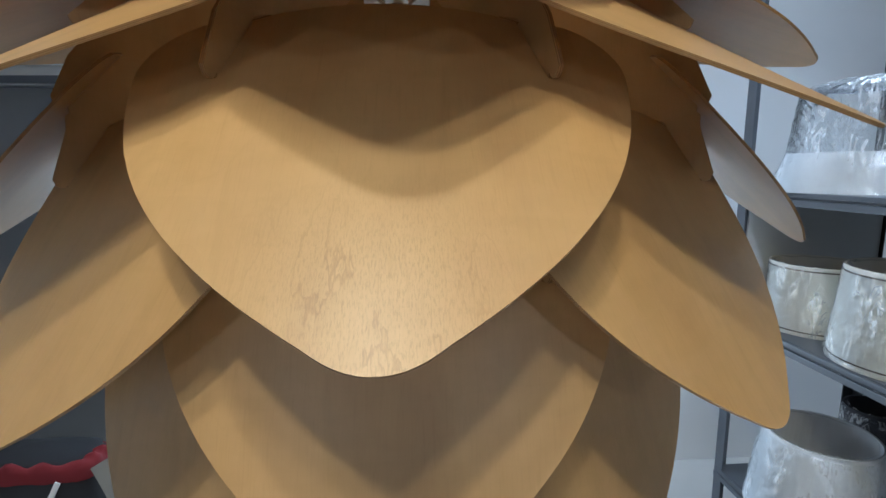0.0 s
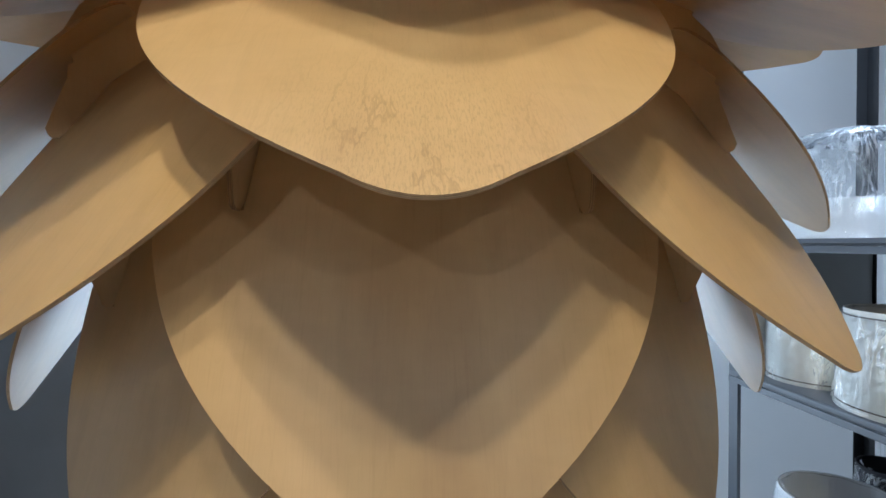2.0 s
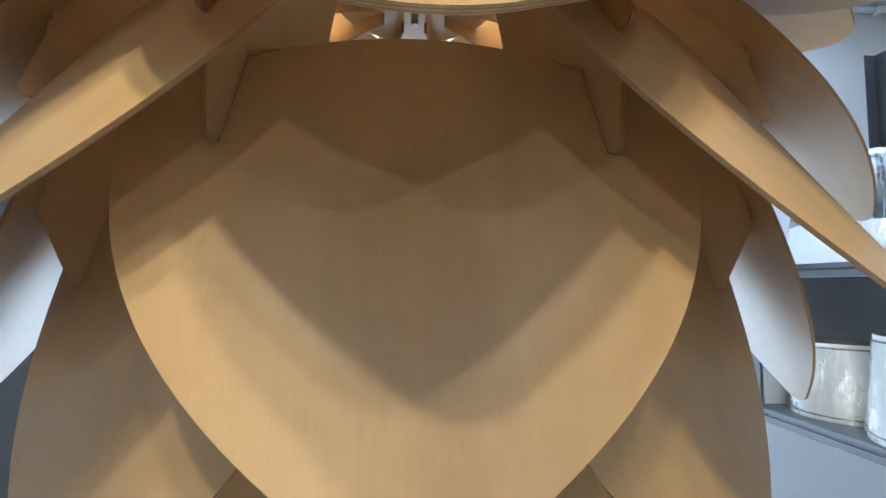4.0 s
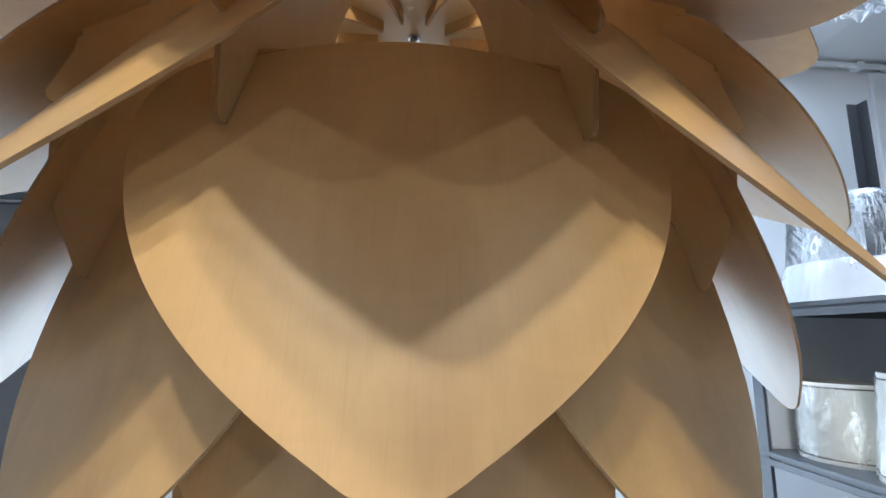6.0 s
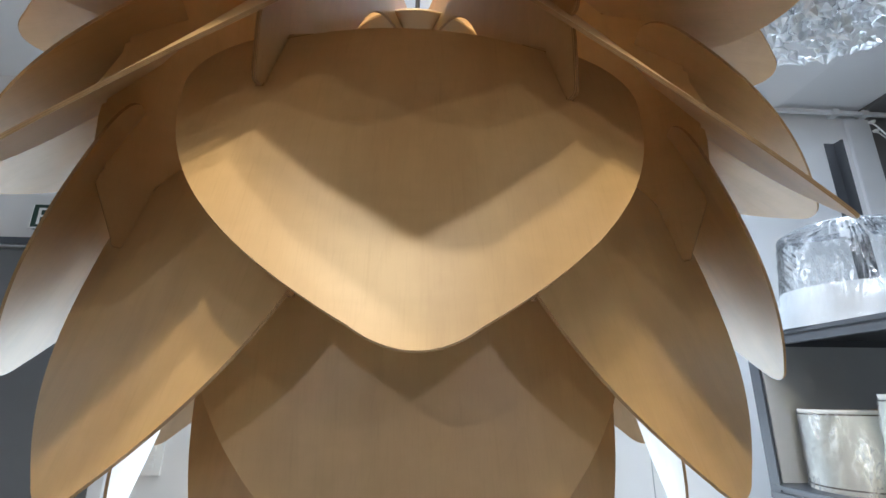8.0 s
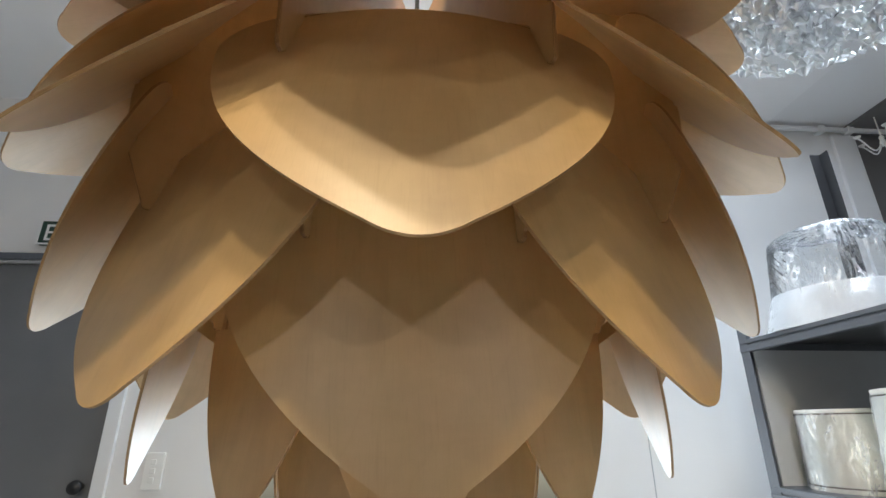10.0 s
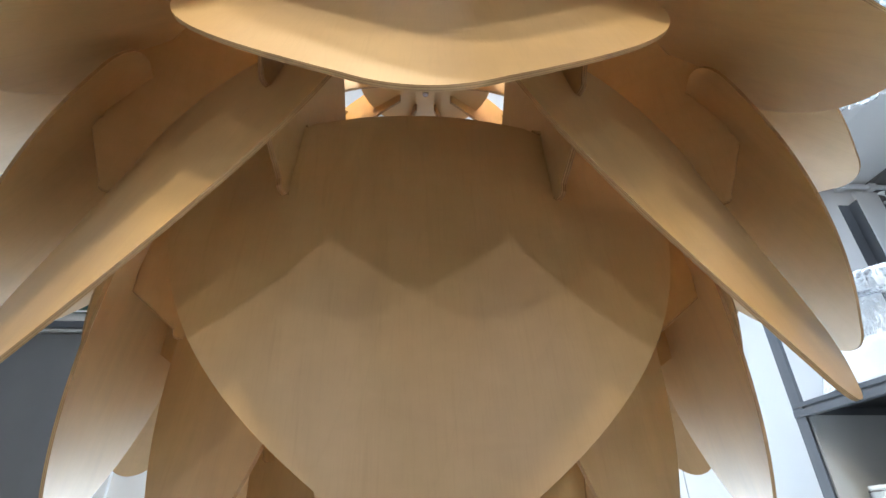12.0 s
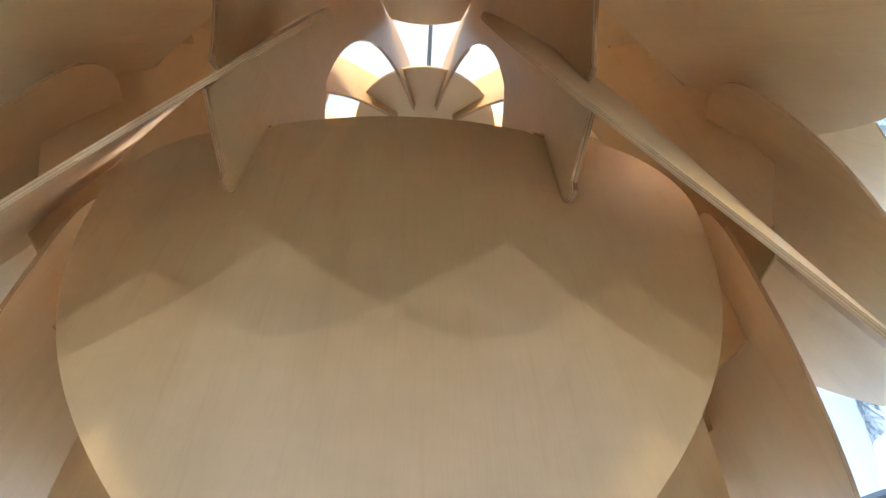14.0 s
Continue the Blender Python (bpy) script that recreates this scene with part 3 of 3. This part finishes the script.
def shade(at, r0, r1, h, fabric_mat, label, wrap=True, trim=True, over=0.0, seed=0):
    """A lampshade: r0 below, r1 above, in loose clear wrap."""
    sh = thing("lampshade", at, label, "lampshade", "lampshades on the rack")
    t = 0.003
    prof = [(r0, 0.0), (r1, h), (r1 - t, h), (r0 - t, 0.0)]
    part("shell", lathe(prof, 64, True), fabric_mat, sh, smooth=False)
    if trim:
        for z, r in ((0.004, r0), (h - 0.004, r1)):
            part("rim", lathe([(r + 0.0015, z - 0.004), (r + 0.0015, z + 0.004), (r - t - 0.001, z + 0.004), (r - t - 0.001, z - 0.004)], 64, True), fabric_mat, sh)
        if fabric_mat is CREAM:
            for q in (0.06, 0.94):
                r, z = r0 + (r1 - r0) * q, h * q
                part("band", lathe([(r + 0.0012, z - 0.0022), (r + 0.0012, z + 0.0022), (r - 0.001, z + 0.0022), (r - 0.001, z - 0.0022)], 64, True), BROWN, sh, "thin brown trim line")
    if wrap:
        rg = random.Random(seed)
        bm = bmesh.new()
        seg, lev = 54, (34 if over else 20)
        ph = [rg.uniform(0, 6.28) for _ in range(8)]
        rings = []
        for k in range(lev + 1):
            q = k / lev
            z = h * q * (1 + over)
            ring = []
            for i in range(seg):
                a = 2 * math.pi * i / seg
                u = q * (1 + over)
                r = r0 + (r1 - r0) * min(1, u) + 0.004
                wob = sum(math.sin((3 + 2 * m) * a + ph[m] + 2.2 * q * (m - 3)) for m in range(6)) / 6
                r += 0.004 * wob + rg.uniform(-1, 1) * (0.0016 if over else 0.0020) * (1.0 if 0.0 < q < 0.95 else 0.2)
                if over:
                    # the bag stands up over the shade and closes in a rounded top
                    r *= 1 - 0.16 * max(0.0, u - 1) / over
                    r *= math.sqrt(max(0.0, 1 - max(0.0, (q - 0.86) / 0.14) ** 2)) if q < 1 else 0.02
                elif q >= 0.97:
                    r -= 0.02
                ring.append(bm.verts.new((r * math.cos(a), r * math.sin(a), z + 0.004 * wob * q)))
            rings.append(ring)
        for a, b in zip(rings, rings[1:]):
            for i in range(seg):
                j = (i + 1) % seg
                bm.faces.new((a[i], a[j], b[j], b[i]))
        part("wrap", bm, WRAP, sh, "crinkled clear plastic wrap")
    return sh


def at(x, y, z):
    return (U * x, U * y, z)


shade(at(2.65, 1.45, SH[0]), 0.236, 0.196, 0.125, WHITE_SHADE, "white tapered lampshade under a tall clear plastic bag", over=1.9, trim=False, seed=1)
shade(at(2.66, 0.55, SH[0]), 0.20, 0.16, 0.22, WHITE_SHADE, "white tapered lampshade in clear plastic wrap", seed=2)
shade(at(2.62, 1.60, SH[1]), 0.150, 0.147, 0.240, CREAM, "cream drum lampshade in crinkled clear wrap", seed=3)
shade(at(2.64, 0.97, SH[1]), 0.205, 0.182, 0.285, CREAM, "cream tapered lampshade in crinkled clear wrap", seed=4)
shade(at(3.16, 1.22, SH[1]), 0.065, 0.06, 0.31, GREY_SHADE, "small black lampshade in clear wrap", seed=7)
shade(at(2.56, 1.37, SH[2]), 0.210, 0.165, 0.30, WHITE_SHADE, "white tapered lampshade in clear wrap", seed=5)
shade(at(3.10, 1.56, SH[2]), 0.098, 0.095, 0.33, GREY_SHADE, "dark grey lampshade in clear wrap", seed=6)

# ---------------------------------------------------------------- crystal chandelier
CH = (U * 2.13, U * 0.39, Z0 + U * 1.50)
chand = thing("crystal_chandelier", CH, "round ceiling chandelier hung with many cut crystal drops", "chandelier")
part("frame", lathe([(0.30, 0.17), (0.36, 0.17), (0.36, 0.20), (0.30, 0.20)], 48, True), CHROME, chand, "chrome ring")
part("stem", lathe([(0.0001, 0.18), (0.02, 0.18), (0.02, ZC - CH[2]), (0.0001, ZC - CH[2])], 16), CHROME, chand)
for a in range(3):
    bm = box(bmesh.new(), -0.32, -0.006, 0.180, 0.32, 0.006, 0.192)
    bmesh.ops.rotate(bm, cent=(0, 0, 0), matrix=Matrix.Rotation(a * math.pi / 3, 3, "Z"), verts=bm.verts)
    part("spoke", bm, CHROME, chand)
rg = random.Random(9)
drops = []
for w, h in ((0.010, 0.020), (0.013, 0.018), (0.013, 0.028), (0.017, 0.024)):
    vs = [(0, 0, h), (0, 0, -h)] + [(w * math.cos(i * 1.0472), w * math.sin(i * 1.0472), 0.004) for i in range(6)]
    fs = []
    for i in range(6):
        j = (i + 1) % 6
        fs += [(0, 2 + i, 2 + j), (1, 2 + j, 2 + i)]
    me = bpy.data.meshes.new("crystal")
    me.from_pydata(vs, [], fs)
    me.materials.append(CRYSTAL)
    drops.append(me)
rest_v, rest_f = [], []
for k in range(1500):
    r, a = 0.355 * math.sqrt(rg.random()), rg.uniform(0, 6.283)
    z = rg.uniform(0.0, 0.15)
    if k < 80:
        r, a, z = 0.36, 6.283 * k / 80, 0.012
    m = Matrix.Translation((r * math.cos(a), r * math.sin(a), z)) @ Euler((rg.uniform(-0.8, 0.8), rg.uniform(-0.8, 0.8), rg.uniform(0, 6))).to_matrix().to_4x4()
    me = drops[k % 4]
    if k < 300:
        cr = new("crystal", me)
        cr.parent = chand
        cr.matrix_basis = m
    else:
        o = len(rest_v)
        rest_v += [tuple(m @ v.co) for v in me.vertices]
        rest_f += [tuple(o + i for i in p.vertices) for p in me.polygons]
me = bpy.data.meshes.new("crystal_fill")
me.from_pydata(rest_v, [], rest_f)
me.materials.append(CRYSTAL)
cr = new("crystal_fill", me)
cr.parent = chand
tagged(cr, "clear faceted crystal drops, hung close together", kind="stuff")

# ---------------------------------------------------------------- small chandelier in the dark bay
small = thing("small_chandelier", (2.76, 1.56, 2.84), "small white chandelier with curled arms, hanging in the dark bay", "chandelier")
part("rod", lathe([(0.0001, -0.02), (0.004, -0.02), (0.004, ZC - 0.02 - 2.84), (0.0001, ZC - 0.02 - 2.84)], 10), WHITE, small)
part("body", lathe([(0.0001, -0.045), (0.010, -0.04), (0.018, -0.02), (0.010, 0.0), (0.014, 0.02), (0.004, 0.03)], 20), WHITE, small, smooth=True)


def tube(points, radius, seg=8):
    """A round bar along a line of points."""
    bm = bmesh.new()
    rings = []
    for k, p0 in enumerate(points):
        d = (points[min(k + 1, len(points) - 1)] - points[max(k - 1, 0)]).normalized()
        q = d.to_track_quat("Z", "Y")
        rings.append([bm.verts.new(p0 + q @ Vector((radius * math.cos(2 * math.pi * i / seg), radius * math.sin(2 * math.pi * i / seg), 0))) for i in range(seg)])
    for a, b in zip(rings, rings[1:]):
        for i in range(seg):
            j = (i + 1) % seg
            bm.faces.new((a[i], a[j], b[j], b[i]))
    bm.faces.new(rings[0][::-1])
    bm.faces.new(rings[-1])
    return bm


for k in range(5):
    a = radians(72 * k + 20)
    line = [Vector((math.cos(a) * (0.01 + 0.11 * u), math.sin(a) * (0.01 + 0.11 * u), -0.02 - 0.045 * math.sin(u * 4.4))) for u in (i / 12 for i in range(13))]
    part("arm", tube(line, 0.0045), WHITE, small, smooth=True)
    cup = part("cup", lathe([(0.0001, 0.0), (0.014, 0.004), (0.019, 0.014), (0.017, 0.014), (0.0001, 0.005)], 16), WHITE, small, smooth=True)
    cup.location = line[-1]

# ---------------------------------------------------------------- bag beside the door
bag = thing("storage_bag", (U * -2.25, U * 1.49, 0), "full black cloth bag with creased red cloth rim beside the door", "bag")
W2, D2, H2 = 0.22, 0.10, Z0 + U * -1.475


def soft_box(hw, hd, z0, z1, dome, puff, seg=48, rg=random.Random(3)):
    """A sagging box of cloth with a domed top."""
    bm = bmesh.new()
    rings = []
    for k in range(13):
        q = k / 12
        if q <= 0.7:
            z, sc = z0 + (z1 - z0) * q / 0.7, 1.0 + puff * math.sin(math.pi * q / 0.7)
        else:
            u = (q - 0.7) / 0.3
            z, sc = z1 + dome * math.sin(u * math.pi / 2), max(0.02, 1.0 - u)
        ring = []
        for i in range(seg):
            a = 2 * math.pi * i / seg
            c, s = math.cos(a), math.sin(a)
            n = (abs(c) ** 5 + abs(s) ** 5) ** -0.2
            w = 1 + 0.012 * math.sin(5 * a + 3 * q) + rg.uniform(-0.004, 0.004)
            ring.append(bm.verts.new((hw * c * n * sc * w, hd * s * n * sc * w, z)))
        rings.append(ring)
    for a, b in zip(rings, rings[1:]):
        for i in range(seg):
            j = (i + 1) % seg
            bm.faces.new((a[i], a[j], b[j], b[i]))
    bm.faces.new(rings[0][::-1])
    bm.faces.new(rings[-1])
    return bm


part("body", soft_box(W2, D2, 0.0, H2 - 0.02, 0.012, 0.02), DARKCLOTH, bag, smooth=True)


def cloth_rim(lay):
    """A crumpled band of cloth laid over the bag's mouth; lay: (out, up, unevenness) from its hem inwards."""
    bm, seg, rg = bmesh.new(), 120, random.Random(5)
    fold = [(rg.randint(3, 17), rg.uniform(0, 6.28), rg.uniform(0.3, 1.0)) for _ in range(7)]
    rings = []
    for off, dz, rough in lay:
        ring = []
        for i in range(seg):
            a = 2 * math.pi * i / seg
            c, s = math.cos(a), math.sin(a)
            n = (abs(c) ** 5 + abs(s) ** 5) ** -0.2
            wave = sum(w * math.sin(k * a + ph + 30 * dz) for k, ph, w in fold) / 4
            out = off + rough * 0.5 * wave + rg.uniform(-0.006, 0.006)
            ring.append(bm.verts.new((W2 * c * n * out, D2 * s * n * out, H2 + dz - 0.045 * max(0.0, s) + rough * 0.12 * wave + rg.uniform(-0.0015, 0.0015))))
        rings.append(ring)
    for a, b in zip(rings, rings[1:]):
        for i in range(seg):
            j = (i + 1) % seg
            bm.faces.new((a[i], a[j], b[j], b[i]))
    return bm


part("rim_cloth", cloth_rim(((1.03, -0.056, 0.012), (1.05, -0.040, 0.02), (1.05, -0.018, 0.03), (1.03, -0.002, 0.06), (0.95, 0.006, 0.12), (0.84, -0.004, 0.15), (0.74, -0.016, 0.08), (0.70, -0.03, 0.02))), RED, bag, "creased red cloth round the rim", smooth=True)
part("lining", soft_box(W2 * 0.84, D2 * 0.84, H2 - 0.05, H2 - 0.004, 0.030, 0.01), DARKCLOTH, bag, "black cloth inside", smooth=True)
bm = bmesh.new()
for k in range(9):
    q = k / 8
    for e in (0, 1):
        bm.verts.new((W2 * 1.10 + 0.075 * math.sin(q * 2.2) + 0.02 * e, -D2 * 1.1 + D2 * 0.6 * e, H2 - 0.004 - 0.42 * q))
bm.verts.ensure_lookup_table()
for k in range(8):
    bm.faces.new([bm.verts[i] for i in (2 * k, 2 * k + 1, 2 * k + 3, 2 * k + 2)])
bmesh.ops.solidify(bm, geom=bm.faces[:], thickness=0.004)
part("flap", bm, GREYCLOTH, bag, "grey hanging flap", smooth=True)
bm = box(bmesh.new(), -0.008, -0.003, -0.16, 0.008, 0.003, 0.0, 0.001)
bmesh.ops.rotate(bm, cent=(0, 0, 0), matrix=Matrix.Rotation(radians(28), 3, "Y"), verts=bm.verts)
bmesh.ops.translate(bm, vec=(W2 * 0.62, -D2 * 1.045, H2 - 0.05), verts=bm.verts)
part("strap", bm, WHITE, bag, "thin white strap")
box_part("tag", (W2 * 0.05, -D2 * 1.05, H2 - 0.21, W2 * 0.36, -D2 * 1.035, H2 - 0.125), BLUE, bag, "small blue tag", bevel=0.002)
